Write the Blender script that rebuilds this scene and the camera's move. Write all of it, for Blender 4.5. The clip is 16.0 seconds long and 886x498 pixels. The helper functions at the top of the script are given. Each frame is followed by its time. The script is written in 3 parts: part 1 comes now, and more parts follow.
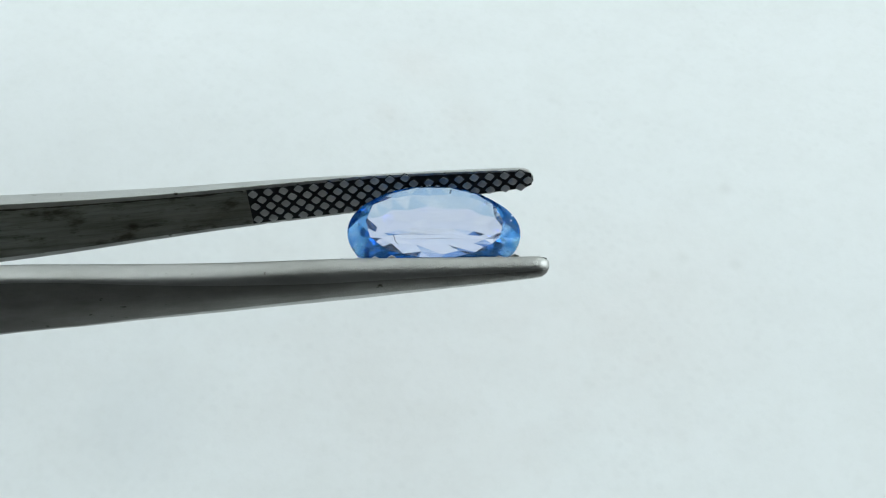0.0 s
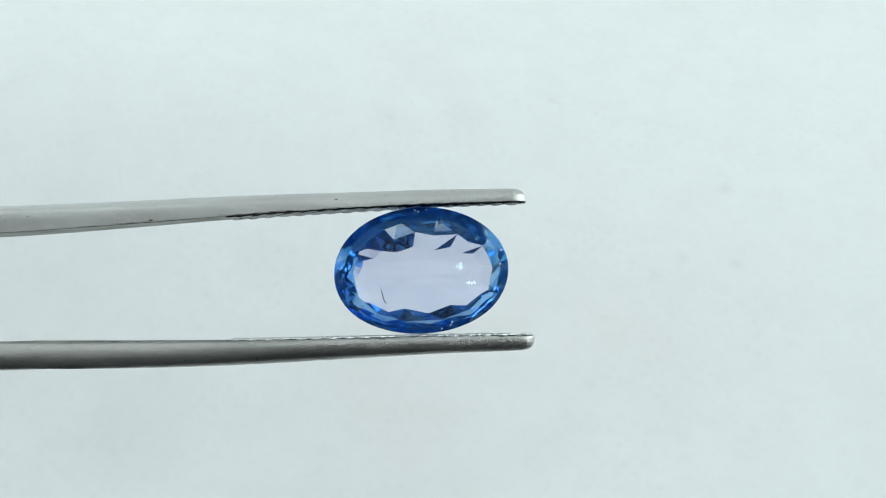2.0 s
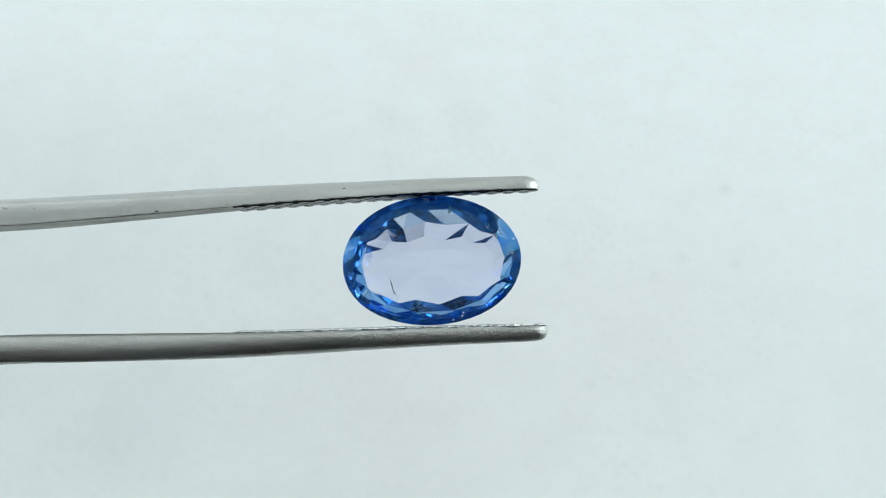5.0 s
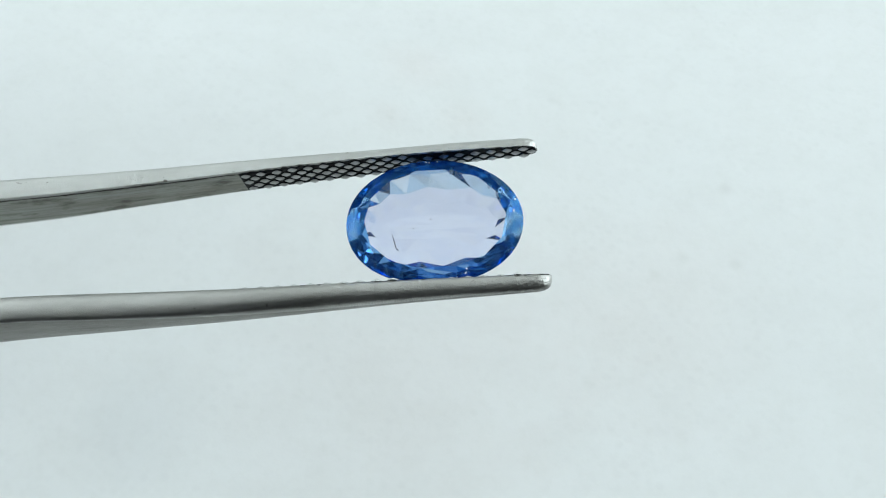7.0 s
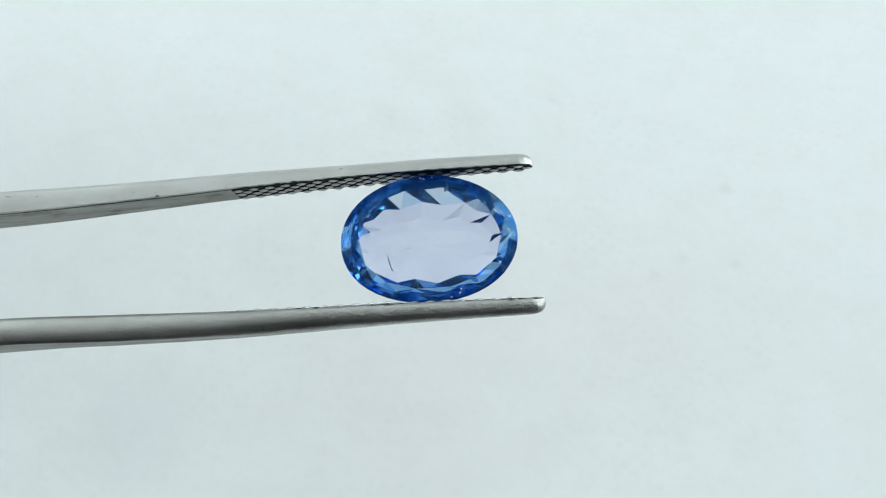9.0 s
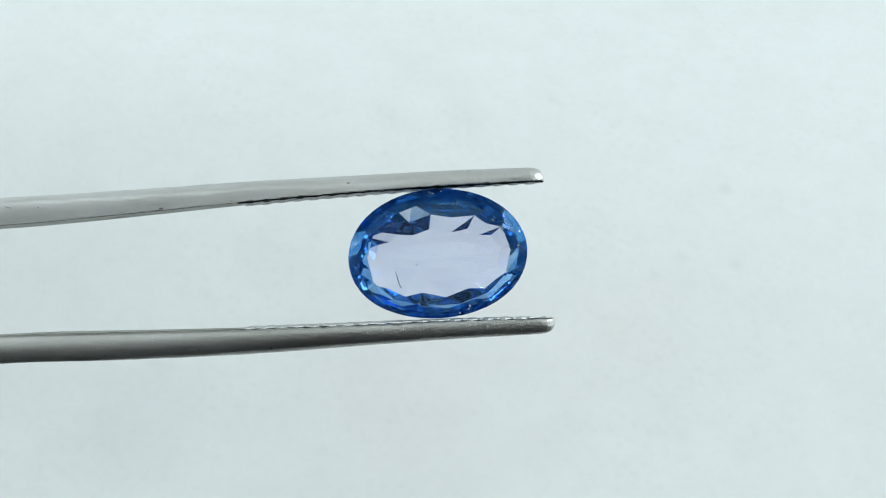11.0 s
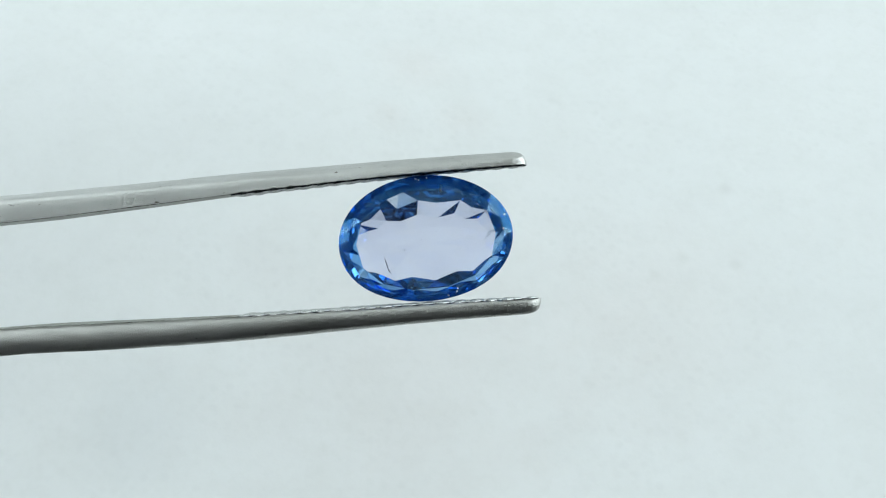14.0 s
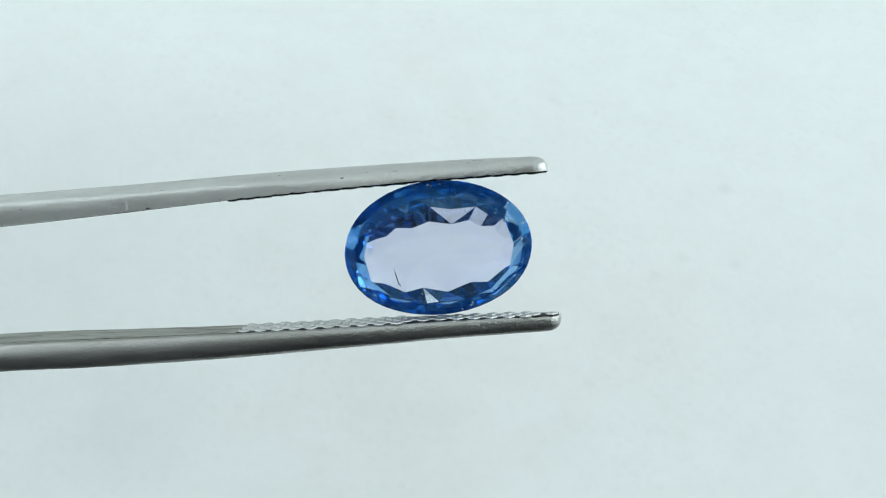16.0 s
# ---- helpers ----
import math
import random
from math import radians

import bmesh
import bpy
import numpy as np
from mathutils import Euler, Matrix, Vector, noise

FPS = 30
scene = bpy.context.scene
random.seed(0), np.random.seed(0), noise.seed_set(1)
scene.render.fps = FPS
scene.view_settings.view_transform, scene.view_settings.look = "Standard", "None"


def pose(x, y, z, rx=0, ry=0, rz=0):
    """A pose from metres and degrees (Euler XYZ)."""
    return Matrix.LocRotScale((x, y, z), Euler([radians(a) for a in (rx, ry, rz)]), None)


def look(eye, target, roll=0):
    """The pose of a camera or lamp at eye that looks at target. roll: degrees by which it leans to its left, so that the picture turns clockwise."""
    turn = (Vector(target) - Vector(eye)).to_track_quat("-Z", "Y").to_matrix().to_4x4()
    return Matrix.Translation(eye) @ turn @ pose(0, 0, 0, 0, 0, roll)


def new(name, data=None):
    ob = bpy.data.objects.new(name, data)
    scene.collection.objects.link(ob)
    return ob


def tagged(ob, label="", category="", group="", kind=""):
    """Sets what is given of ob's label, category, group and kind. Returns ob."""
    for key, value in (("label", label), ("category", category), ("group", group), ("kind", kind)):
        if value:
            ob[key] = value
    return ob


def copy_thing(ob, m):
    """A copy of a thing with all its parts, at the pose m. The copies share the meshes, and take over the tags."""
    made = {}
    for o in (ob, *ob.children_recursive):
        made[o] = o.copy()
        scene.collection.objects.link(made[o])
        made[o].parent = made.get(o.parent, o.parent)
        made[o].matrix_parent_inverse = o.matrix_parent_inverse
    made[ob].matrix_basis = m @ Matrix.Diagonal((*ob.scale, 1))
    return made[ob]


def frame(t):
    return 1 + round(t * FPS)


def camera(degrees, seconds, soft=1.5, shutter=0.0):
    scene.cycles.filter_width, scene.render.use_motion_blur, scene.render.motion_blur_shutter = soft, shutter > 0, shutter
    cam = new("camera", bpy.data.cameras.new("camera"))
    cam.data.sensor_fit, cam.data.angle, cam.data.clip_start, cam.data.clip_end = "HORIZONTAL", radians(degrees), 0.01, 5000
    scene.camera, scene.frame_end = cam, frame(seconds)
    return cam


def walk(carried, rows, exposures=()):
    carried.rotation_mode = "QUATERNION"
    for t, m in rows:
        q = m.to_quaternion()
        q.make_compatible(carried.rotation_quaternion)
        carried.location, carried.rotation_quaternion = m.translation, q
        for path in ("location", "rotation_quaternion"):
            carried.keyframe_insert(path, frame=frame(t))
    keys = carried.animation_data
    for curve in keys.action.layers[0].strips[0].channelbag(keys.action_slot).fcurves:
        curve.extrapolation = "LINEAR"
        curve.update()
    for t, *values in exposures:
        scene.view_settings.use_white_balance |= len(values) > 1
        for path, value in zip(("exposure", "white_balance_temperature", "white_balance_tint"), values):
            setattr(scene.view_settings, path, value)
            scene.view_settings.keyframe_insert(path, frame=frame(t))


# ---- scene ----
cam = camera(36.0, 16.0, soft=1.1)

MM = 0.001
DOWN = 50.0                                   # the camera looks this far below the horizon
TABLE = 0.75                                  # height of the table top
AIM = Vector((0.0, 0.0, TABLE + 0.20))        # where the tool is held, on the line of sight
AWAY = 78 * MM                                # from the lens to that point
FORWARD = Vector((0, math.cos(radians(DOWN)), -math.sin(radians(DOWN))))
EYE = AIM - FORWARD * AWAY
VIEW = look(EYE, AIM)
walk(cam, [(0.0, VIEW), (16.0, VIEW)],
     exposures=[(0.0, 0.0, 6500, 10), (15.0, 0.0, 6500, 10), (16.0, 0.0, 6420, 8)])

# ---- light ----
scene.view_settings.exposure = 0.0
world = bpy.data.worlds.new("world")
scene.world = world
world.use_nodes = True
wn = world.node_tree.nodes
sky = wn.new("ShaderNodeTexSky")
sky.sky_type = "NISHITA"
sky.sun_disc = False
sky.sun_elevation = radians(40)
sky.sun_rotation = radians(120)
wn["Background"].inputs["Strength"].default_value = 0.1
world.node_tree.links.new(sky.outputs["Color"], wn["Background"].inputs["Color"])

# unseen lights, added in the openings of both side walls to light the cloth evenly
for side in (1, -1):
    side_light = bpy.data.lights.new("added_side_light", "AREA")
    side_light.shape, side_light.size, side_light.size_y = "RECTANGLE", 2.3, 1.4
    side_light.energy, side_light.color = 48.0, (0.860, 0.985, 0.99)
    side_light_ob = new("added_side_light", side_light)
    side_light_ob.matrix_world = look((side * 1.98, 0.78, 1.75), (0.0, 0.6, 1.6))


# ---- materials ----
def material(name):
    m = bpy.data.materials.new(name)
    m.use_nodes = True
    n = m.node_tree.nodes
    return m, n, m.node_tree.links, n["Principled BSDF"]


def noise_node(n, l, scale, detail=4.0, rough=0.5, coords="Object", stretch=(1, 1, 1)):
    tc = n.new("ShaderNodeTexCoord")
    mp = n.new("ShaderNodeMapping")
    mp.inputs["Scale"].default_value = stretch
    t = n.new("ShaderNodeTexNoise")
    t.inputs["Scale"].default_value, t.inputs["Detail"].default_value, t.inputs["Roughness"].default_value = scale, detail, rough
    l.new(tc.outputs[coords], mp.inputs["Vector"])
    l.new(mp.outputs["Vector"], t.inputs["Vector"])
    return t


def ramp_node(n, l, source, stops):
    r = n.new("ShaderNodeValToRGB")
    while len(r.color_ramp.elements) < len(stops):
        r.color_ramp.elements.new(0.5)
    for e, (at, col) in zip(r.color_ramp.elements, stops):
        e.position, e.color = at, (*col, 1)
    l.new(source, r.inputs["Fac"])
    return r


def bump_node(n, l, height, strength, distance, bsdf, before=None):
    b = n.new("ShaderNodeBump")
    b.inputs["Strength"].default_value, b.inputs["Distance"].default_value = strength, distance
    l.new(height, b.inputs["Height"])
    if before:
        l.new(before.outputs["Normal"], b.inputs["Normal"])
    l.new(b.outputs["Normal"], bsdf.inputs["Normal"])
    return b


def mix_node(n, l, kind, fac, a, b):
    m = n.new("ShaderNodeMix")
    m.data_type, m.blend_type = "RGBA", kind
    for value, k in ((fac, 0), (a, 6), (b, 7)):
        if isinstance(value, (int, float)):
            m.inputs[k].default_value = value
        elif isinstance(value, tuple):
            m.inputs[k].default_value = (*value, 1)
        else:
            l.new(value, m.inputs[k])
    return m.outputs[2]


def make_steel(name, low, high, rough, grain=0.4, pits=0.2):
    """Brushed steel: fine streaks along the arm, pits and scuffs."""
    m, n, l, p = material(name)
    streak = noise_node(n, l, 3500, 4, 0.6, stretch=(0.06, 1, 1))
    blotch = noise_node(n, l, 420, 5, 0.65, stretch=(0.4, 1, 1))
    speck = noise_node(n, l, 15000, 3, 0.65)
    pit = noise_node(n, l, 2600, 3, 0.5, stretch=(0.6, 1, 1))
    col = ramp_node(n, l, blotch.outputs["Fac"], [(0.3, low), (0.7, high)])
    dirt = ramp_node(n, l, pit.outputs["Fac"], [(0.25, (0.25, 0.22, 0.19)), (0.31, (1, 1, 1))])
    l.new(mix_node(n, l, "MULTIPLY", 1.0, col.outputs["Color"], dirt.outputs["Color"]), p.inputs["Base Color"])
    p.inputs["Metallic"].default_value = 1.0
    rr = n.new("ShaderNodeMapRange")
    rr.inputs["From Min"].default_value, rr.inputs["From Max"].default_value = 0.3, 0.7
    rr.inputs["To Min"].default_value, rr.inputs["To Max"].default_value = rough - 0.06, rough + 0.08
    l.new(streak.outputs["Fac"], rr.inputs["Value"])
    l.new(rr.outputs["Result"], p.inputs["Roughness"])
    b1 = bump_node(n, l, streak.outputs["Fac"], grain, 0.00004, p)
    b2 = bump_node(n, l, speck.outputs["Fac"], pits, 0.00008, p, b1)
    b3 = bump_node(n, l, pit.outputs["Fac"], 0.08, 0.0001, p, b2)
    # a scuffed patch on the edge of the upper arm, and rubbed steel towards the tips
    tc = n.new("ShaderNodeTexCoord")
    scuff = noise_node(n, l, 3800, 2, 0.7, stretch=(0.8, 0.7, 0.7))
    d = n.new("ShaderNodeVectorMath")
    d.operation = "DISTANCE"
    l.new(tc.outputs["Object"], d.inputs[0])
    d.inputs[1].default_value = (-0.0168, -0.0019, 0.0034)
    near = n.new("ShaderNodeMapRange")
    near.inputs["From Min"].default_value, near.inputs["From Max"].default_value = 0.0004, 0.0014
    near.inputs["To Min"].default_value, near.inputs["To Max"].default_value = 1.0, 0.0
    l.new(d.outputs["Value"], near.inputs["Value"])
    sep = n.new("ShaderNodeSeparateXYZ")
    l.new(tc.outputs["Object"], sep.inputs["Vector"])
    tipward = n.new("ShaderNodeMapRange")
    tipward.inputs["From Min"].default_value, tipward.inputs["From Max"].default_value = -0.011, -0.002
    tipward.inputs["To Min"].default_value, tipward.inputs["To Max"].default_value = 0.0, 0.8
    l.new(sep.outputs["X"], tipward.inputs["Value"])
    most = n.new("ShaderNodeMath")
    most.operation = "MAXIMUM"
    l.new(near.outputs["Result"], most.inputs[0])
    l.new(tipward.outputs["Result"], most.inputs[1])
    b4 = bump_node(n, l, scuff.outputs["Fac"], 0.5, 0.00008, p, b3)
    l.new(most.outputs["Value"], b4.inputs["Strength"])
    return m


STEEL = make_steel("brushed_steel", (0.46, 0.455, 0.44), (0.59, 0.59, 0.575), 0.33, 0.14, 0.4)
# the lower arm's steel: browner and a little darker than the upper's
LOWER_STEEL = make_steel("lower_arm_steel", (0.40, 0.39, 0.37), (0.54, 0.53, 0.515), 0.35, 0.14, 0.4)
# back of the lower arm: stains plus shade, put into a darker steel
BACK_STEEL = make_steel("stained_shaded_back_steel", (0.20, 0.19, 0.172), (0.32, 0.312, 0.29), 0.46, 0.3, 0.3)
STUD_STEEL = make_steel("stud_steel", (0.36, 0.36, 0.36), (0.58, 0.58, 0.57), 0.48, 0.4, 0.4)


def make_stained_shaded_steel():
    m, n, l, p = material("stained_shaded_steel")
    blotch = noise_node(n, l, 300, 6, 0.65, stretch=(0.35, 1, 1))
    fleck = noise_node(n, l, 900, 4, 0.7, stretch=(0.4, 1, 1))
    # brown stains; the darker base tone also paints in the face's shade
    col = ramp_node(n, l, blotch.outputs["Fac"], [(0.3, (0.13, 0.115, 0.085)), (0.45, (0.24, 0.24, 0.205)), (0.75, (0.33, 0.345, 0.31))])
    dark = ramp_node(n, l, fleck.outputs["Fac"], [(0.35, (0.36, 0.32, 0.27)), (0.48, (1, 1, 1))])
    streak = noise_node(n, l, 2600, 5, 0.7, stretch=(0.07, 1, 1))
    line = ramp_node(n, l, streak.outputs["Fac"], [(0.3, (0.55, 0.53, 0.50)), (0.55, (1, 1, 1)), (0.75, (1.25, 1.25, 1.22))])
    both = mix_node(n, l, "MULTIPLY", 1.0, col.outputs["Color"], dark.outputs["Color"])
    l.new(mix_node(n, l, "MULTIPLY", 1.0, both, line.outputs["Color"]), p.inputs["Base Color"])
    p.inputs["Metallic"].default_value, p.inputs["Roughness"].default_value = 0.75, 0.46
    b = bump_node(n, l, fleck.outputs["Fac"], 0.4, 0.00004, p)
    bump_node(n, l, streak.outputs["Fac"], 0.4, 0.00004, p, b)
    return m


STAINED_SHADED = make_stained_shaded_steel()


def make_groove():
    m, n, l, p = material("groove_grime")
    t = noise_node(n, l, 1500, 4)
    col = ramp_node(n, l, t.outputs["Fac"], [(0.3, (0.006, 0.007, 0.008)), (0.7, (0.02, 0.02, 0.021))])
    l.new(col.outputs["Color"], p.inputs["Base Color"])
    p.inputs["Specular IOR Level"].default_value, p.inputs["Roughness"].default_value = 0.2, 0.7
    return m


GRIME = make_groove()


def make_rust():
    m, n, l, p = material("brown_dirt")
    t = noise_node(n, l, 1200, 5, 0.7)
    col = ramp_node(n, l, t.outputs["Fac"], [(0.3, (0.012, 0.010, 0.008)), (0.7, (0.055, 0.042, 0.028))])
    l.new(col.outputs["Color"], p.inputs["Base Color"])
    p.inputs["Specular IOR Level"].default_value, p.inputs["Roughness"].default_value = 0.25, 0.7
    return m


RUST = make_rust()


def make_gem_glass(name, through_low, through_high, inner_low, inner_high, silk):
    """Sapphire, the light's path painted in as tint: pale where light passes straight through, deeper blue where it is
    thrown about inside; each facet differs a little.
    """
    m, n, l, p = material(name)
    n.remove(p)
    geo = n.new("ShaderNodeNewGeometry")
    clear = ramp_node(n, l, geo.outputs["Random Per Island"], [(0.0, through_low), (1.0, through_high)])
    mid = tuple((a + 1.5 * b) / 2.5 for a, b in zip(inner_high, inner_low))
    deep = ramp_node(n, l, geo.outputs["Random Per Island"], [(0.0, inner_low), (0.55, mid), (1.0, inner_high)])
    refraction = n.new("ShaderNodeBsdfRefraction")
    refraction.inputs["IOR"].default_value, refraction.inputs["Roughness"].default_value = 1.77, 0.0
    l.new(clear.outputs["Color"], refraction.inputs["Color"])
    gloss = n.new("ShaderNodeBsdfGlossy")
    gloss.inputs["Roughness"].default_value = 0.0
    l.new(deep.outputs["Color"], gloss.inputs["Color"])
    fresnel = n.new("ShaderNodeFresnel")
    fresnel.inputs["IOR"].default_value = 1.77
    glass = n.new("ShaderNodeMixShader")
    l.new(fresnel.outputs["Fac"], glass.inputs[0])
    l.new(refraction.outputs["BSDF"], glass.inputs[1])
    l.new(gloss.outputs["BSDF"], glass.inputs[2])
    haze = n.new("ShaderNodeBsdfTranslucent")
    l.new(deep.outputs["Color"], haze.inputs["Color"])
    both = n.new("ShaderNodeMixShader")
    both.inputs[0].default_value = silk
    l.new(glass.outputs["Shader"], both.inputs[1])
    l.new(haze.outputs["BSDF"], both.inputs[2])
    l.new(both.outputs["Shader"], n["Material Output"].inputs["Surface"])
    return m


# one stone: facet tints stand in for light's longer path at the rim
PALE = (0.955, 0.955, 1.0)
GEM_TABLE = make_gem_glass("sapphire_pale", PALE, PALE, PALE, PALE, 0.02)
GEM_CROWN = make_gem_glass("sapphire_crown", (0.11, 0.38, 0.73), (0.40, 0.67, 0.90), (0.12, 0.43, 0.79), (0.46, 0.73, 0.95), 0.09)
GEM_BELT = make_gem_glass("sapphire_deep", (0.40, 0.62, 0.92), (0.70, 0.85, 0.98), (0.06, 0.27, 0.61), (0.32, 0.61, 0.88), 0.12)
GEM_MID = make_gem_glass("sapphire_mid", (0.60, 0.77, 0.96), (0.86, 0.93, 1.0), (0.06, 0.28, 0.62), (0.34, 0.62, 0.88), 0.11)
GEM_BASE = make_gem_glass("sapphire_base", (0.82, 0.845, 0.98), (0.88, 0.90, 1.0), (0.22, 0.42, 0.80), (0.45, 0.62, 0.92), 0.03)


def make_paper():
    """White cloth: faint embossed dots, cloudy unevenness, a few grey and pinkish smudges, and broad tints for painted
    shade.
    """
    m, n, l, p = material("white_cloth")
    big = noise_node(n, l, 9, 3, 0.5)
    mid = noise_node(n, l, 90, 5, 0.65)
    fine = noise_node(n, l, 420, 3, 0.6)
    a = ramp_node(n, l, big.outputs["Fac"], [(0.3, (0.725, 0.73, 0.73)), (0.7, (0.755, 0.76, 0.76))])
    b = ramp_node(n, l, mid.outputs["Fac"], [(0.35, (0.972, 0.970, 0.966)), (0.6, (1, 1, 1))])
    c = ramp_node(n, l, fine.outputs["Fac"], [(0.35, (0.986, 0.986, 0.984)), (0.5, (1, 1, 1))])
    col = mix_node(n, l, "MULTIPLY", 1.0, a.outputs["Color"], b.outputs["Color"])
    col = mix_node(n, l, "MULTIPLY", 1.0, col, c.outputs["Color"])
    tc = n.new("ShaderNodeTexCoord")
    flat = n.new("ShaderNodeVectorMath")
    flat.operation = "MULTIPLY"
    l.new(tc.outputs["Object"], flat.inputs[0])
    flat.inputs[1].default_value = (1, 1, 0)
    # embossed dots on a slanted grid, worn away here and there
    slant = n.new("ShaderNodeMapping")
    slant.inputs["Rotation"].default_value = (0, 0, radians(38))
    l.new(flat.outputs["Vector"], slant.inputs["Vector"])
    dots = n.new("ShaderNodeTexVoronoi")
    dots.inputs["Scale"].default_value, dots.inputs["Randomness"].default_value = 330, 0.5
    l.new(slant.outputs["Vector"], dots.inputs["Vector"])
    dot = ramp_node(n, l, dots.outputs["Distance"], [(0.16, (0, 0, 0)), (0.42, (1, 1, 1))])
    here = ramp_node(n, l, noise_node(n, l, 34, 4, 0.6).outputs["Fac"], [(0.42, (0, 0, 0)), (0.62, (1, 1, 1))])
    weave = mix_node(n, l, "MIX", here.outputs["Color"], (1, 1, 1), dot.outputs["Color"])
    col = mix_node(n, l, "MULTIPLY", 0.022, col, weave)
    wob = noise_node(n, l, 60, 4, 0.6)
    for x, y, r, tint in SMUDGES_AND_SHADE:
        d = n.new("ShaderNodeVectorMath")
        d.operation = "DISTANCE"
        l.new(flat.outputs["Vector"], d.inputs[0])
        d.inputs[1].default_value = (x, y, 0)
        w = n.new("ShaderNodeMath")
        w.operation = "MULTIPLY_ADD"
        l.new(wob.outputs["Fac"], w.inputs[0])
        w.inputs[1].default_value = r * 1.2
        l.new(d.outputs["Value"], w.inputs[2])
        f = n.new("ShaderNodeMapRange")
        f.interpolation_type = "SMOOTHSTEP"
        f.inputs["From Min"].default_value, f.inputs["From Max"].default_value = r * 0.6, r * 1.9
        f.inputs["To Min"].default_value, f.inputs["To Max"].default_value = 1.0, 0.0
        l.new(w.outputs["Value"], f.inputs["Value"])
        col = mix_node(n, l, "MULTIPLY", f.outputs["Result"], col, tint)
    l.new(col, p.inputs["Base Color"])
    p.inputs["Roughness"].default_value = 0.85
    swell = bump_node(n, l, mid.outputs["Fac"], 0.08, 0.0012, p)
    bump_node(n, l, weave, 0.05, 0.0003, p, swell)
    return m


SMUDGES_AND_SHADE = [
    # two broad tints: warm discolouring, with the near cloth's shade painted in
    (-0.0050, 0.1200, 0.0480, (0.968, 0.950, 0.945)),
    (0.0450, 0.1400, 0.0380, (0.985, 0.968, 0.963)),
    (0.0699, 0.1780, 0.0023, (0.930, 0.925, 0.920)),
    (0.0280, 0.2048, 0.0017, (0.950, 0.950, 0.945)),
    (0.0565, 0.1562, 0.0019, (0.955, 0.955, 0.950)),
    (0.0693, 0.1546, 0.0019, (0.950, 0.950, 0.945)),
    (0.0651, 0.1475, 0.0024, (0.970, 0.970, 0.970)),
    (-0.0065, 0.2123, 0.0118, (0.985, 0.965, 0.960)),
    (0.0052, 0.1948, 0.0086, (0.985, 0.970, 0.965)),
    (-0.0134, 0.1945, 0.0064, (0.985, 0.970, 0.965)),
    # soft shadow at the near left, painted into the cloth
    (-0.0650, 0.1091, 0.0158, (0.960, 0.965, 0.970)),
    (0.0495, 0.1512, 0.0016, (0.960, 0.960, 0.955)),
    (-0.0987, 0.2207, 0.0021, (0.970, 0.970, 0.965)),
    (-0.0253, 0.1043, 0.0017, (0.965, 0.965, 0.960)),
    (0.0323, 0.1221, 0.0020, (0.970, 0.970, 0.965)),
]
CLOTH = make_paper()


def make_plain(name, low, high, scale, rough):
    m, n, l, p = material(name)
    t = noise_node(n, l, scale, 5)
    col = ramp_node(n, l, t.outputs["Fac"], [(0.3, low), (0.7, high)])
    l.new(col.outputs["Color"], p.inputs["Base Color"])
    p.inputs["Roughness"].default_value = rough
    bump_node(n, l, t.outputs["Fac"], 0.1, 0.002, p)
    return m


PLASTER = make_plain("wall_plaster", (0.76, 0.77, 0.77), (0.82, 0.83, 0.83), 5, 0.9)
CEILING_WHITE = make_plain("ceiling_white", (0.78, 0.78, 0.77), (0.83, 0.83, 0.82), 5, 0.9)
DARK_BACKING = make_plain("dark_backing", (0.028, 0.028, 0.03), (0.042, 0.042, 0.044), 5, 0.85)
FLOORING = make_plain("floor_screed", (0.045, 0.042, 0.04), (0.07, 0.066, 0.06), 4, 0.6)
TABLE_WHITE = make_plain("white_laminate", (0.60, 0.61, 0.61), (0.68, 0.69, 0.69), 12, 0.5)
INCLUSION = make_plain("dark_inclusion", (0.02, 0.02, 0.05), (0.06, 0.06, 0.12), 3000, 0.6)
FEATHER_AND_SPARKLE = make_plain("pale_inclusion_and_sparkle", (0.7, 0.75, 0.8), (0.85, 0.88, 0.9), 3000, 0.4)
lamp_mat, ln, ll, lp = material("lamp_glow")
lp.inputs["Emission Color"].default_value = (1.0, 0.99, 0.96, 1)
lp.inputs["Emission Strength"].default_value = 30.0


# ---- building helpers ----
def empty(name, m=None):
    ob = new(name)
    ob.empty_display_size = 0.005
    if m is not None:
        ob.matrix_world = m
    return ob


def part(name, bm, mat, parent=None, label="", smooth=None):
    me = bpy.data.meshes.new(name)
    bmesh.ops.recalc_face_normals(bm, faces=bm.faces)
    bm.to_mesh(me)
    bm.free()
    me.materials.append(mat)
    if smooth is not None:
        me.shade_smooth()
        me.set_sharp_from_angle(angle=radians(smooth))
    ob = new(name, me)
    if parent:
        ob.parent = parent
    if label:
        ob["label"] = label
    return ob


def box_bm(x0, y0, z0, x1, y1, z1, bevel=0.0):
    bm = bmesh.new()
    bmesh.ops.create_cube(bm, size=1.0)
    for v in bm.verts:
        v.co = Vector(((x0 + x1) / 2 + v.co.x * (x1 - x0), (y0 + y1) / 2 + v.co.y * (y1 - y0), (z0 + z1) / 2 + v.co.z * (z1 - z0)))
    if bevel:
        bmesh.ops.bevel(bm, geom=bm.edges[:], offset=bevel, segments=2, affect="EDGES", profile=0.5)
    return bm


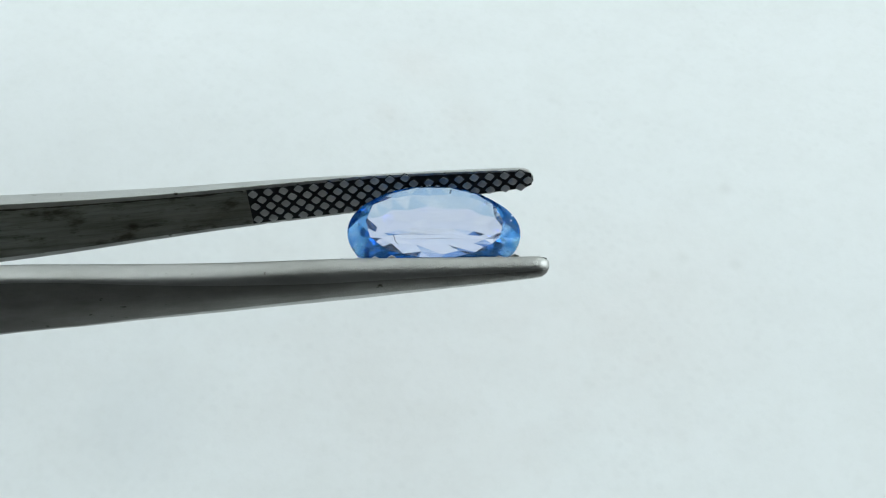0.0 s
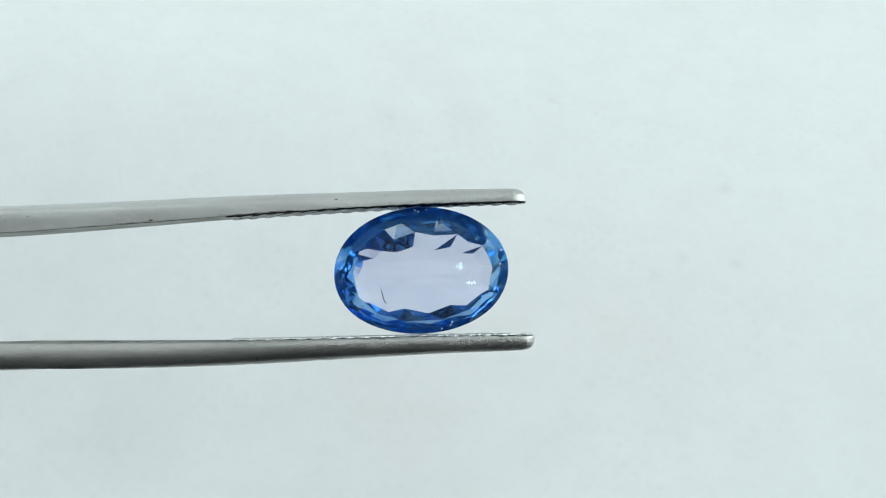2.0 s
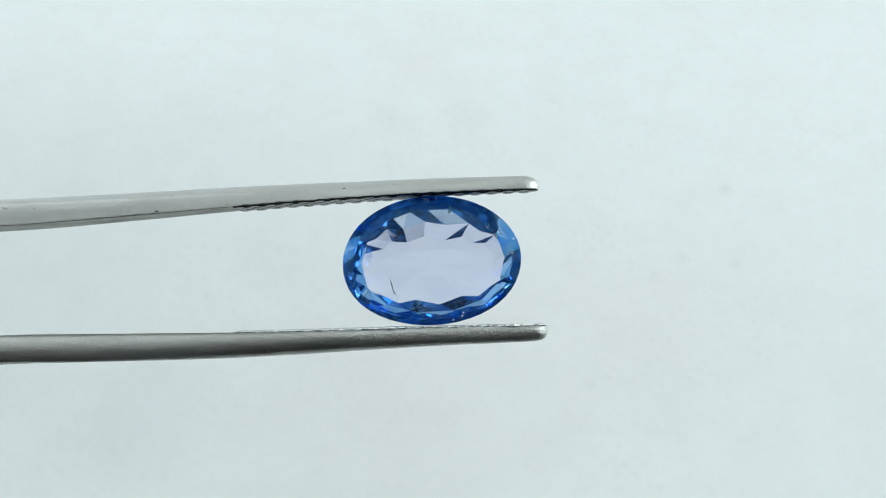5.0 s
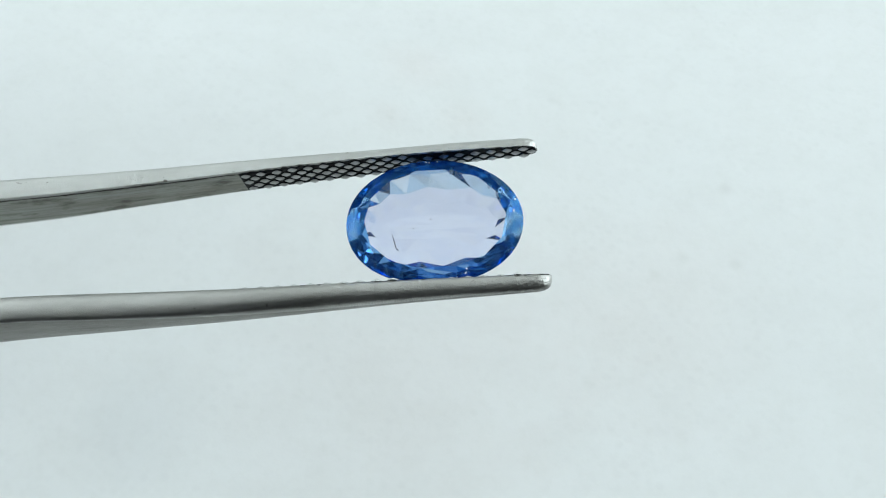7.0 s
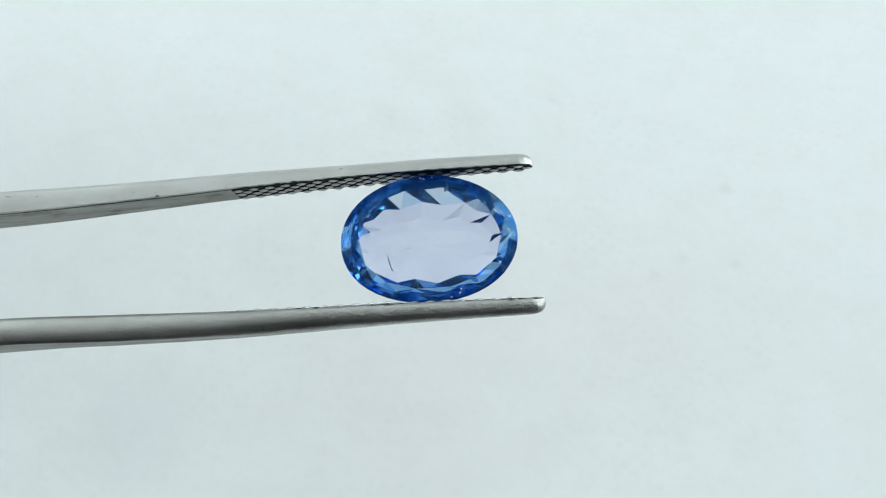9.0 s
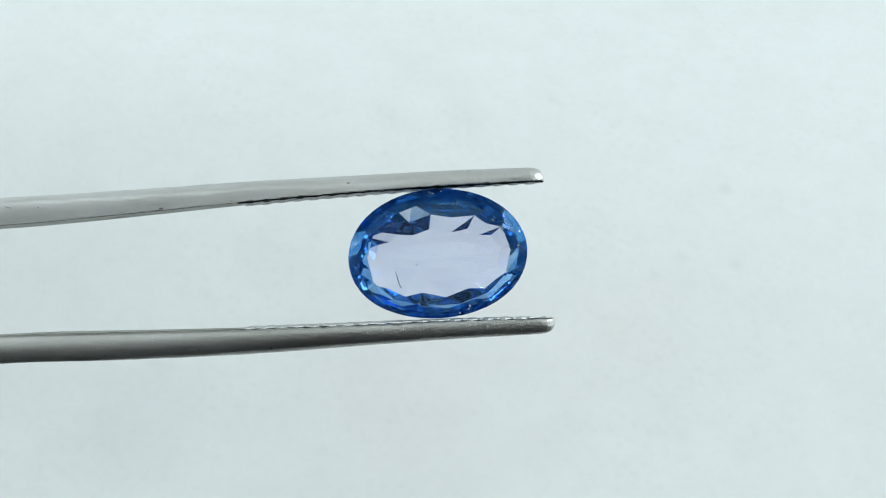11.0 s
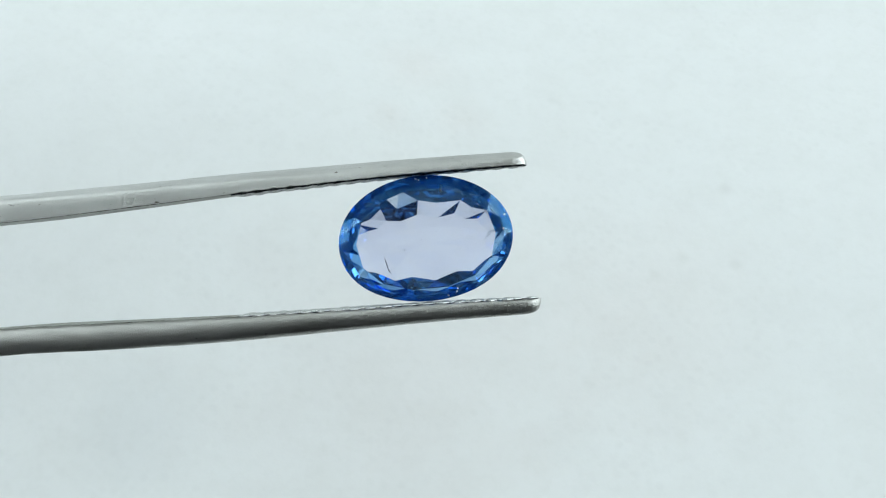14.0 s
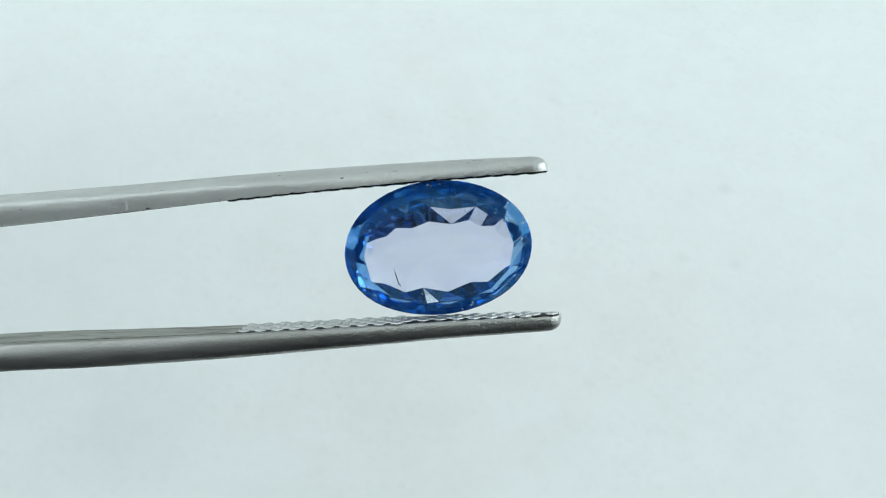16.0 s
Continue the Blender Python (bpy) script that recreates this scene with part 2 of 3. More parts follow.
def curve(table, x):
    """Smooth reading of a short table of (x, value)."""
    xs, ys = zip(*table)
    if x <= xs[0]:
        return ys[0]
    for i in range(len(xs) - 1):
        if x <= xs[i + 1]:
            s = (x - xs[i]) / (xs[i + 1] - xs[i])
            d = lambda k: (ys[min(k + 1, len(ys) - 1)] - ys[max(k - 1, 0)]) / (xs[min(k + 1, len(xs) - 1)] - xs[max(k - 1, 0)])
            h = xs[i + 1] - xs[i]
            return ((2 * s**3 - 3 * s**2 + 1) * ys[i] + (s**3 - 2 * s**2 + s) * h * d(i)
                    + (-2 * s**3 + 3 * s**2) * ys[i + 1] + (s**3 - s**2) * h * d(i + 1))
    return ys[-1]


# ---- room ----
def setting(name, bm, mat, label, category):
    return tagged(part(name, bm, mat), label, category, kind="structure")


H, R = 2.95, 2.0
# unseen room shell, added; its tones set what steel and stone mirror
setting("floor", box_bm(-R, -1.05, -0.1, R, R, 0), FLOORING, "dark grey screed floor of a small plain room", "floor")
setting("ceiling", box_bm(-R, -1.05, H, R, R, H + 0.1), CEILING_WHITE, "plain matt white painted ceiling", "ceiling")
setting("wall_north", box_bm(-R, R, 0, R, R + 0.1, H), PLASTER, "plain pale plaster wall", "wall")
# added close behind the lens, dark, to put dark bands in the steel
setting("unseen_dark_wall", box_bm(-R, -1.05, 0, R, -0.95, H), DARK_BACKING, "unseen dark wall, added for steel and stone to mirror", "wall")


def make_side_wall(name, x0, x1):
    """An unseen side wall, added in four pieces round an opening for the light."""
    w = empty(name)
    y0, y1, z0, z1 = -0.4, 1.95, 1.0, 2.5
    for b in ((x0, -1.05, 0, x1, y0, H), (x0, y1, 0, x1, R, H), (x0, y0, 0, x1, y1, z0), (x0, y0, z1, x1, y1, H)):
        part("wall_panel", box_bm(*b), PLASTER, w)
    return tagged(w, "unseen pale plaster wall, added with a wide opening for light", "wall", kind="structure")


make_side_wall("wall_east", R, R + 0.1)
make_side_wall("wall_west", -R - 0.1, -R)


def make_table():
    t = empty("table")
    part("tabletop", box_bm(-0.8, -0.105, TABLE - 0.03, 0.8, 0.95, TABLE - 0.002, 0.004), TABLE_WHITE, t)
    for x in (-0.75, 0.69):
        for y in (-0.05, 0.84):
            part("leg", box_bm(x, y, 0, x + 0.06, y + 0.06, TABLE - 0.03, 0.003), TABLE_WHITE, t)
    return tagged(t, "plain white work table under the white cloth", "table")


make_table()


def cloth_rise(x, y):
    """A low, soft swell, added to shade the near left: up from the near edge, steeper at one side, and slowly down
    again behind.
    """
    ease = lambda q: min(1, max(0, q)) ** 2 * (3 - 2 * min(1, max(0, q)))
    up = ease((y - 0.04) / 0.17) * (0.25 + 0.75 * ease((0.08 - x) / 0.20))
    return 0.030 * up * ease((0.9 - y) / 0.66) * ease((0.74 - abs(x)) / 0.4)


def make_cloth():
    """One sheet with slow, shallow undulations."""
    bm = bmesh.new()
    nx, ny = 120, 90
    grid = []
    for j in range(ny + 1):
        for i in range(nx + 1):
            x, y = -0.78 + 1.56 * i / nx, -0.09 + 1.02 * j / ny
            z = TABLE + 0.0035 + cloth_rise(x, y) + 0.0012 * noise.noise(Vector((x * 7, y * 7, 0.3)))
            grid.append(bm.verts.new((x, y, z)))
    for j in range(ny):
        for i in range(nx):
            a = j * (nx + 1) + i
            bm.faces.new((grid[a], grid[a + 1], grid[a + nx + 2], grid[a + nx + 1]))
    # hem down to the tabletop, and the underside
    rim = [i for i in range(nx)] + [j * (nx + 1) + nx for j in range(ny)] + [ny * (nx + 1) + i for i in range(nx, 0, -1)] + [j * (nx + 1) for j in range(ny, 0, -1)]
    low = [bm.verts.new((grid[k].co.x, grid[k].co.y, TABLE)) for k in rim]
    for q in range(len(rim)):
        r = (q + 1) % len(rim)
        bm.faces.new((grid[rim[q]], low[q], low[r], grid[rim[r]]))
    bm.faces.new(low[::-1])
    return tagged(part("backdrop_cloth", bm, CLOTH, smooth=60), "plain white matt cloth spread flat over the table", "cloth")


make_cloth()


def make_downlight():
    d = empty("ceiling_lamp", pose(0.440, -0.401, H))
    bm = bmesh.new()
    for r, z in ((0.036, 0.0), (0.036, -0.012), (0.028, -0.014), (0.0275, -0.004)):
        for k in range(40):
            a = 2 * math.pi * k / 40
            bm.verts.new((r * math.cos(a), r * math.sin(a), z))
    bm.verts.ensure_lookup_table()
    for j in range(3):
        for k in range(40):
            bm.faces.new([bm.verts[j * 40 + k], bm.verts[j * 40 + (k + 1) % 40], bm.verts[(j + 1) * 40 + (k + 1) % 40], bm.verts[(j + 1) * 40 + k]])
    part("rim", bm, PLASTER, d)
    bm = bmesh.new()
    bmesh.ops.create_cone(bm, cap_ends=True, segments=40, radius1=0.0265, radius2=0.0265, depth=0.004)
    bmesh.ops.translate(bm, verts=bm.verts, vec=(0, 0, -0.007))
    part("diffuser", bm, lamp_mat, d, "glowing round diffuser")
    return tagged(d, "small round ceiling downlight, switched on", "lamp", group="ceiling downlights")


copy_thing(make_downlight(), pose(0.290, 0.143, H))

# ---- tweezers ----
# Along x to the tips, z from the lower to the upper arm, -y towards the lens; millimetres.
HALF_L = [(-125, 4.6), (-60, 4.2), (-24, 2.25), (-16, 1.86), (-10, 1.68), (-5, 1.56), (-2, 1.36), (3, 0.95), (6.4, 0.66)]
HALF_U = [(-125, 4.6), (-60, 4.1), (-24, 2.15), (-16, 1.72), (-10, 1.53), (-5, 1.42), (-2, 1.28), (3, 0.94), (6.4, 0.66)]
HALF = {1: HALF_U, -1: HALF_L}
THICK_U = [(-125, 1.9), (-40, 1.8), (-24, 1.60), (-18, 1.42), (-11, 1.19), (-4, 0.97), (2, 0.86), (6.3, 0.76)]
THICK_L = [(-125, 1.9), (-40, 1.6), (-24, 1.56), (-15, 1.44), (-8, 1.25), (-2, 1.04), (6.4, 0.84)]
INNER_U = [(-125, 0.05), (-110, 0.3), (-60, 3.2), (-40, 3.1), (-24, 3.07), (-17, 3.28), (-11, 3.52), (-5, 3.68), (0, 3.74), (6.3, 3.72)]
INNER_L = [(-125, 0.05), (-110, 0.3), (-60, 3.3), (-40, 3.25), (-24, 3.14), (-17, 3.37), (-11, 3.58), (-5, 3.71), (0, 3.80), (6.4, 3.98)]
# the arms do not lie quite in one plane: how far each sits back, along its length
SET_BACK = {1: [(-125, 0.3), (-24, 0.32), (-11, 0.28), (6.4, 0.16)], -1: [(-125, -1.2), (-60, -1.0), (-24, -0.75), (-11, -0.30), (-1, 0.0), (6.4, 0.0)]}
GRIP = -11.0                                  # where the cross-cut begins


def arm_profile(w, t, k, skew, side):
    """Half-round section near the tip (k = 0), flat-backed with a crisp ridge further back (k = 1)."""
    round_ = [(-0.91, 0), (-0.985, 0.06), (-0.98, 0.2), (-0.9, 0.44), (-0.75, 0.66), (-0.52, 0.85), (-0.27, 0.96), (0, 1)]
    flat = [(-0.85, 0), (-1, 0.035), (-0.968, 0.36), (-0.94, 0.66), (-0.90, 0.77), (-0.82, 0.84), (-0.45, 0.96), (0, 1.04)]
    if side < 0:                              # the lower arm: a chamfer, a bulging side, a crisp ridge, a flat back
        round_ = [(-0.84, 0), (-0.92, 0.07), (-0.98, 0.22), (-0.97, 0.42), (-0.89, 0.64), (-0.72, 0.82), (-0.42, 0.95), (0, 1)]
        flat = [(-0.82, 0), (-0.91, 0.10), (-0.985, 0.32), (-1.0, 0.55), (-0.975, 0.82), (-0.925, 0.93), (-0.85, 0.955), (0, 1.04)]
    half = [((1 - k) * a[0] + k * b[0], (1 - k) * a[1] + k * b[1]) for a, b in zip(round_, flat)]
    full = half + [(-y, z) for y, z in half[-2::-1]]
    return [(y * w, z * t + skew * y * w * min(1, z * 1.5)) for y, z in full]


def make_arm(name, side, tip, inner, thick, parent):
    bm = bmesh.new()
    stations = [-125, -118, -110, -95, -80, -60, -45, -36, -30] + [-26 + 0.25 * i for i in range(62)] + [-10.6 + 0.16 * i for i in range(98)] + [tip - 0.85, tip - 0.5, tip - 0.25, tip - 0.12, tip - 0.05, tip]
    stations = sorted(s for s in stations if s < tip - 0.86 or s >= tip - 0.851)
    stations = [s for s in stations if s <= tip]
    rings = []
    for x in stations:
        e = tip - x
        sw = 1.0 if e > 0.6 else 1 - 0.72 * (1 - e / 0.6) ** 2
        st = 1.0 if e > 0.8 else 1 - 0.36 * (1 - e / 0.8) ** 2 - 0.38 * max(0.0, 1 - e / 0.2) ** 2
        dy = curve(SET_BACK[side], x)
        lean = 1 - 0.9 * min(1, max(0, (-3 - x) / 20))
        k = min(1, max(0.6, (6 - x) / 14)) if side > 0 else min(1, max(0, (-6 - x) / 14))
        z0 = curve(inner, x)
        ring = []
        t = curve(thick, x)
        for y, z in arm_profile(curve(HALF[side], x) * sw, curve(thick, x) * st, k, (0.22 if side > 0 else -0.20) * lean, side):
            # the cross-cut nicks the rim of the inner face
            nick = 0.0
            if x > GRIP + 0.3 and e > 0.4 and z < 0.08 * t:
                nick = 0.075 * (0.4 + noise.noise(Vector((x * 0.9, side * 3, y)))) * max(0.0, math.sin(x * 2 * math.pi / 0.95)) ** 2
            if x <= GRIP + 0.3 and y < 0 and z < 0.12 * t:
                worn = max(0.0, 1 - abs(x + 16.5) / 3.5) if side > 0 else 0.3
                nick = 0.09 * worn * max(0.0, noise.noise(Vector((x * 2.3, side * 3, y))))
            wob = nick if z < 0.12 * t else 0.012 * noise.noise(Vector((x * 0.8, y * 1.5, side * 5)))
            ring.append(bm.verts.new((x * MM, (y + dy) * MM, side * (z0 + z + wob) * MM)))
        rings.append(ring)
    for a, b in zip(rings, rings[1:]):
        for i in range(len(a)):
            j = (i + 1) % len(a)
            f = bm.faces.new((a[i], a[j], b[j], b[i]))
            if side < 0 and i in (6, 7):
                f.material_index = 1          # the dull, stained back of the lower arm, its shade in the tone
    bm.faces.new(rings[0])
    bm.faces.new(rings[-1])
    arm = part(name, bm, STEEL if side > 0 else LOWER_STEEL, parent, smooth=32 if side > 0 else 70)
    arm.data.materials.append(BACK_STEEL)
    # the stained inner face behind the cross-cut, its shade painted in, and the grimy ground of the cross-cut
    for nm, x0, x1, mat, lab in (("inner_face", -60.0, GRIP, STAINED_SHADED, "stained dull steel, with shade in its dark tone"), ("grip_pad", GRIP, tip - 0.12, GRIME, "blackened cross-cut ground")):
        bm = bmesh.new()
        n = 40
        rows = []
        for i in range(n + 1):
            x = x0 + (x1 - x0) * i / n
            e = tip - x
            w = curve(HALF[side], x) * ((0.86 if x > GRIP - 0.01 else 0.83) if side > 0 else 0.80) * (1.0 if e > 0.5 else 1 - 0.42 * (1 - e / 0.5) ** 2)
            z0 = curve(inner, x)
            dy = curve(SET_BACK[side], x)
            rows.append([bm.verts.new((x * MM, (y + dy) * MM, side * (z0 - d) * MM)) for y, d in ((-w, -0.02), (-w, 0.015), (w, 0.015), (w, -0.02))])
        for a, b in zip(rows, rows[1:]):
            for q in range(4):
                bm.faces.new((a[q], a[(q + 1) % 4], b[(q + 1) % 4], b[q]))
        bm.faces.new(rows[0])
        bm.faces.new(rows[-1])
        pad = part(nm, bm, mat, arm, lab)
    if side > 0:
        # a ragged line of dirt along the front edge of the inner face
        bm = bmesh.new()
        rows = []
        for i in range(121):
            x = -32 + (GRIP - 0.2 + 32) * i / 120
            y = -curve(HALF[side], x) * 0.84 + curve(SET_BACK[side], x) - 0.02
            wide = 0.05 + 0.30 * max(0.0, 0.25 + noise.noise(Vector((x * 0.7, 4, 1)))) * (0.4 + 0.6 * abs(noise.noise(Vector((x * 3.1, 7, 2)))))
            z = side * (curve(inner, x) - 0.019)
            rows.append([bm.verts.new((x * MM, (y + q) * MM, (z + d) * MM)) for q, d in ((0, 0.02), (0, 0), (wide, 0), (wide, 0.02))])
        for a, b in zip(rows, rows[1:]):
            for q in range(4):
                bm.faces.new((a[q], a[(q + 1) % 4], b[(q + 1) % 4], b[q]))
        bm.faces.new(rows[0])
        bm.faces.new(rows[-1])
        part("edge_grime", bm, RUST, arm, "dark brown dirt along the edge")
    return arm, pad


def stud_mesh(grimy):
    """A worn diamond-shaped pyramid stub of the cross-cut."""
    bm = bmesh.new()
    rings = []
    for s, z in ((0.34, 0.0), (0.305, 0.075), (0.24, 0.108), (0.12, 0.118)):
        ring = []
        for k in range(8):
            a = 2 * math.pi * k / 8
            r = s if k % 2 == 0 else s * 0.84
            ring.append(bm.verts.new((r * math.cos(a) * MM, r * math.sin(a) * MM, z * MM)))
        rings.append(ring)
    for a, b in zip(rings, rings[1:]):
        for i in range(8):
            bm.faces.new((a[i], a[(i + 1) % 8], b[(i + 1) % 8], b[i]))
    bm.faces.new(rings[-1])
    bm.faces.new(rings[0])
    bmesh.ops.recalc_face_normals(bm, faces=bm.faces)
    me = bpy.data.meshes.new("stud")
    bm.to_mesh(me)
    bm.free()
    me.materials.append(STUD_STEEL)
    me.materials.append(GRIME)
    for f in me.polygons:                     # grime clings to the flanks
        if grimy and max(me.vertices[v].co.z for v in f.vertices) < 0.08 * MM:
            f.material_index = 1
    me.shade_smooth()
    me.set_sharp_from_angle(angle=radians(34))
    return me


def make_studs(side, tip, inner, pad, mesh):
    rnd = random.Random(7 + side)
    pitch, across = 0.92, 1.02
    i = 0
    x = GRIP + 0.35
    while x < tip - 0.3:
        w = curve(HALF[side], x)
        off = 0.0 if i % 2 == 0 else 0.5
        for j in range(-4, 5):
            y = (j + off) * across
            if abs(y) < w * 0.92 - (0.10 if side > 0 else 0.2):
                ob = new("stud", mesh)
                ob.parent = pad
                slope = math.atan2(curve(inner, x + 0.2) - curve(inner, x - 0.2), 0.4)
                z = side * (curve(inner, x) - 0.012 + rnd.uniform(0, 0.02))
                turn = pose(0, 0, 0, 180, 0, 0) if side > 0 else Matrix()
                ob.matrix_basis = pose(x * MM, (y + curve(SET_BACK[side], x) + rnd.uniform(-0.03, 0.03)) * MM, z * MM, 0, -side * math.degrees(slope), 0) @ turn @ pose(0, 0, 0, 0, 0, rnd.uniform(-7, 7))
        x += pitch / 2
        i += 1


def make_tweezers():
    t = empty("tweezers")
    for name, side, tip, inner, thick in (("upper_arm", 1, 6.25, INNER_U, THICK_U), ("lower_arm", -1, 6.4, INNER_L, THICK_L)):
        arm, pad = make_arm(name, side, tip, inner, thick, t)
        make_studs(side, tip, inner, pad, stud_mesh(side > 0))
    return tagged(t, "worn brushed steel gem tweezers with cross-cut tips gripping a stone", "tweezers")


tweezers = make_tweezers()

# ---- gemstone ----
A, B = 5.05, 3.64                             # half length and half height at the girdle
GY = 0.42                                     # the girdle's plane behind the middle of the arms


def outline(a):
    """The hand-cut oval is fuller below, most of all towards the arms' root."""
    hump = lambda at, wide: math.exp(-(((a - radians(at) + math.pi) % (2 * math.pi) - math.pi) / radians(wide)) ** 2)
    return 1 + 0.045 * hump(222, 34) + 0.022 * hump(312, 30) + 0.008 * hump(270, 20)


def gem_ring(bm, n, inset, y, turn=0.0, jit=0.0, seed=1, zig=0.0, lean=0.0):
    rnd = random.Random(seed)
    ring = []
    fx, fz = (1.15, 0.82) if y < 0 else (0.80, 1.06)    # the crown is broader at its ends
    full = 1.0 if inset < 0.3 else (0.95 if y < 0 else 0.86)    # the inner rings are squarer than the outline
    drop = 0.08 if inset > 1 and y > 0 else 0.0
    slim = 0.0 if y < 0.1 else (0.20 if inset < 1 else 0.36)    # the inner rings are narrower than they are long
    for k in range(n):
        a = 2 * math.pi * (k + turn) / n + rnd.uniform(-jit, jit) * 2
        s = inset * (1 + rnd.uniform(-jit, jit) * 2 + (zig if k % 2 else -zig))
        c, d = (math.copysign(abs(q) ** full, q) for q in (math.cos(a), math.sin(a)))
        f = outline(a)
        depth = GY + y * (1 + rnd.uniform(-jit, jit)) + lean * (math.sin(a) ** 0.7 if math.sin(a) > 0 else 0.85 * math.sin(a))
        if 2.4 < inset < 2.6:
            depth += 0.03 * math.cos(a) ** 2      # steeper facets at the two ends of the base
        ring.append((a, bm.verts.new(((A * f - fx * s) * c * MM, depth * MM, ((B * f - fz * s - slim * (1.0 if d > 0 else 0.72)) * d - drop) * MM))))
    return sorted(ring, key=lambda q: q[0])


def gem_strip(bm, a, b):
    """Triangular facets between two rings of corners."""
    na, nb = len(a), len(b)
    i = j = 0
    while i < na or j < nb:
        ta = a[(i + 1) % na][0] + 2 * math.pi * ((i + 1) // na)
        tb = b[(j + 1) % nb][0] + 2 * math.pi * ((j + 1) // nb)
        if j >= nb or (i < na and ta <= tb):
            bm.faces.new((a[i % na][1], a[(i + 1) % na][1], b[j % nb][1]))
            i += 1
        else:
            bm.faces.new((a[i % na][1], b[(j + 1) % nb][1], b[j % nb][1]))
            j += 1


def gem_part(name, build, mat, parent, label, centre=0.0):
    bm = bmesh.new()
    build(bm)
    for f in bm.faces:
        f.normal_update()
        c = f.calc_center_median()
        out = Vector((c.x, (c.y - (GY + centre) * MM) * 3, c.z))
        if f.normal.dot(out) < 0:
            f.normal_flip()
    bmesh.ops.split_edges(bm, edges=bm.edges[:])
    me = bpy.data.meshes.new(name)
    bm.to_mesh(me)
    bm.free()
    me.materials.append(mat)
    ob = new(name, me)
    ob.parent = parent
    ob["label"] = label
    return ob


# ring: corners, inset from the girdle, depth, turn, unevenness, seed
RINGS = {
    "table": (14, 0.92, -0.82, 0.0, 0.0, 3, 0.0), "crown": (30, 0.50, -0.54, 0.5, 0.03, 4, 0.0), "girdle_a": (48, 0.0, -0.06, 0.0, 0.0, 5, 0.0),
    "girdle_b": (48, 0.0, 0.06, 0.0, 0.0, 6, 0.0), "shoulder": (36, 0.52, 0.72, 0.2, 0.035, 15, 0.07), "belt": (24, 1.06, 1.36, 0.3, 0.02, 12, 0.12),
    "tier": (24, 1.85, 1.68, 0.3, 0.003, 9, 0.065), "base": (12, 2.50, 1.72, 0.4, 0.006, 10, 0.0), "keel": (8, 3.00, 1.73, 0.0, 0.0, 11, 0.0)}
LEAN = {"tier": 0.175, "base": 0.11, "keel": 0.03}    # the base is deeper on the side of the upper arm


def make_gemstone():
    g = empty("gemstone")
    ring = lambda bm, k: gem_ring(bm, *RINGS[k], LEAN.get(k, 0.0))

    def table(bm):
        bm.faces.new([v for _, v in ring(bm, "table")])

    def crown(bm):
        t, c, a = ring(bm, "table"), ring(bm, "crown"), ring(bm, "girdle_a")
        gem_strip(bm, t, c)
        gem_strip(bm, c, a)

    def girdle(bm):
        gem_strip(bm, ring(bm, "girdle_a"), ring(bm, "girdle_b"))

    def belt(bm):
        gem_strip(bm, ring(bm, "girdle_b"), ring(bm, "shoulder"))

    def waist(bm):
        gem_strip(bm, ring(bm, "shoulder"), ring(bm, "belt"))

    def base(bm):
        b, c, d = ring(bm, "belt"), ring(bm, "tier"), ring(bm, "base")
        e = ring(bm, "keel")
        gem_strip(bm, b, c)
        gem_strip(bm, c, d)
        gem_strip(bm, d, e)
        bm.faces.new([v for _, v in e])

    # each row's tint paints in how far light travels behind it
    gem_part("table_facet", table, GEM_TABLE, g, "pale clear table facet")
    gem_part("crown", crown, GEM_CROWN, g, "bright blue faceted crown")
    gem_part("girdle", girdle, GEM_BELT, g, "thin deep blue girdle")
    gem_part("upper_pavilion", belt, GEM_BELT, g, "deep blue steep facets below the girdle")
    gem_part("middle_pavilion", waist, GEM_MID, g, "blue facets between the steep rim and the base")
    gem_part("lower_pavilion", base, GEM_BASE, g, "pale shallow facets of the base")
    # a dark crack under the table, with its branches, a few pale feathers, and pinpoints of painted sparkle
    rnd = random.Random(21)

    def sliver(name, mat, x, y, z, length, wide, lean, label):
        bm = bmesh.new()
        n = 7
        rows = []
        for k in range(n):
            s = k / (n - 1)
            w = wide * (0.25 + math.sin(math.pi * s) ** 0.7) * rnd.uniform(0.7, 1.2)
            c = Vector((rnd.uniform(-0.25, 0.25) * wide, 0, (s - 0.5) * length))
            rows.append([bm.verts.new(((c.x + dx * w) * MM, dy * w * MM, c.z * MM)) for dx, dy in ((-1, 0), (0, -0.5), (1, 0), (0, 0.5))])
        for a, b in zip(rows, rows[1:]):
            for q in range(4):
                bm.faces.new((a[q], a[(q + 1) % 4], b[(q + 1) % 4], b[q]))
        bm.faces.new(rows[0])
        bm.faces.new(rows[-1])
        ob = part(name, bm, mat, g, label)
        ob.matrix_basis = pose(x * MM, (GY + y) * MM, z * MM, 0, lean, 0)

    sliver("crack", INCLUSION, -2.40, -0.70, -1.32, 0.95, 0.024, -12, "thin dark crack")
    sliver("crack", INCLUSION, -2.26, -0.68, -1.72, 0.30, 0.02, -35, "thin dark crack")
    sliver("speck", INCLUSION, -0.28, -0.6, -0.05, 0.07, 0.035, 20, "tiny dark speck")
    sliver("speck", INCLUSION, -1.3, -0.6, -0.55, 0.09, 0.03, 60, "tiny dark speck")
    sliver("speck", INCLUSION, 0.6, -0.6, 0.35, 0.05, 0.025, 10, "tiny dark speck")
    sliver("feather", FEATHER_AND_SPARKLE, 1.05, -0.2, 2.75, 0.34, 0.09, 15, "small tan flaw near the rim")
    sliver("feather", FEATHER_AND_SPARKLE, 3.62, -0.2, 1.25, 0.30, 0.07, 5, "small pale flaw near the rim")
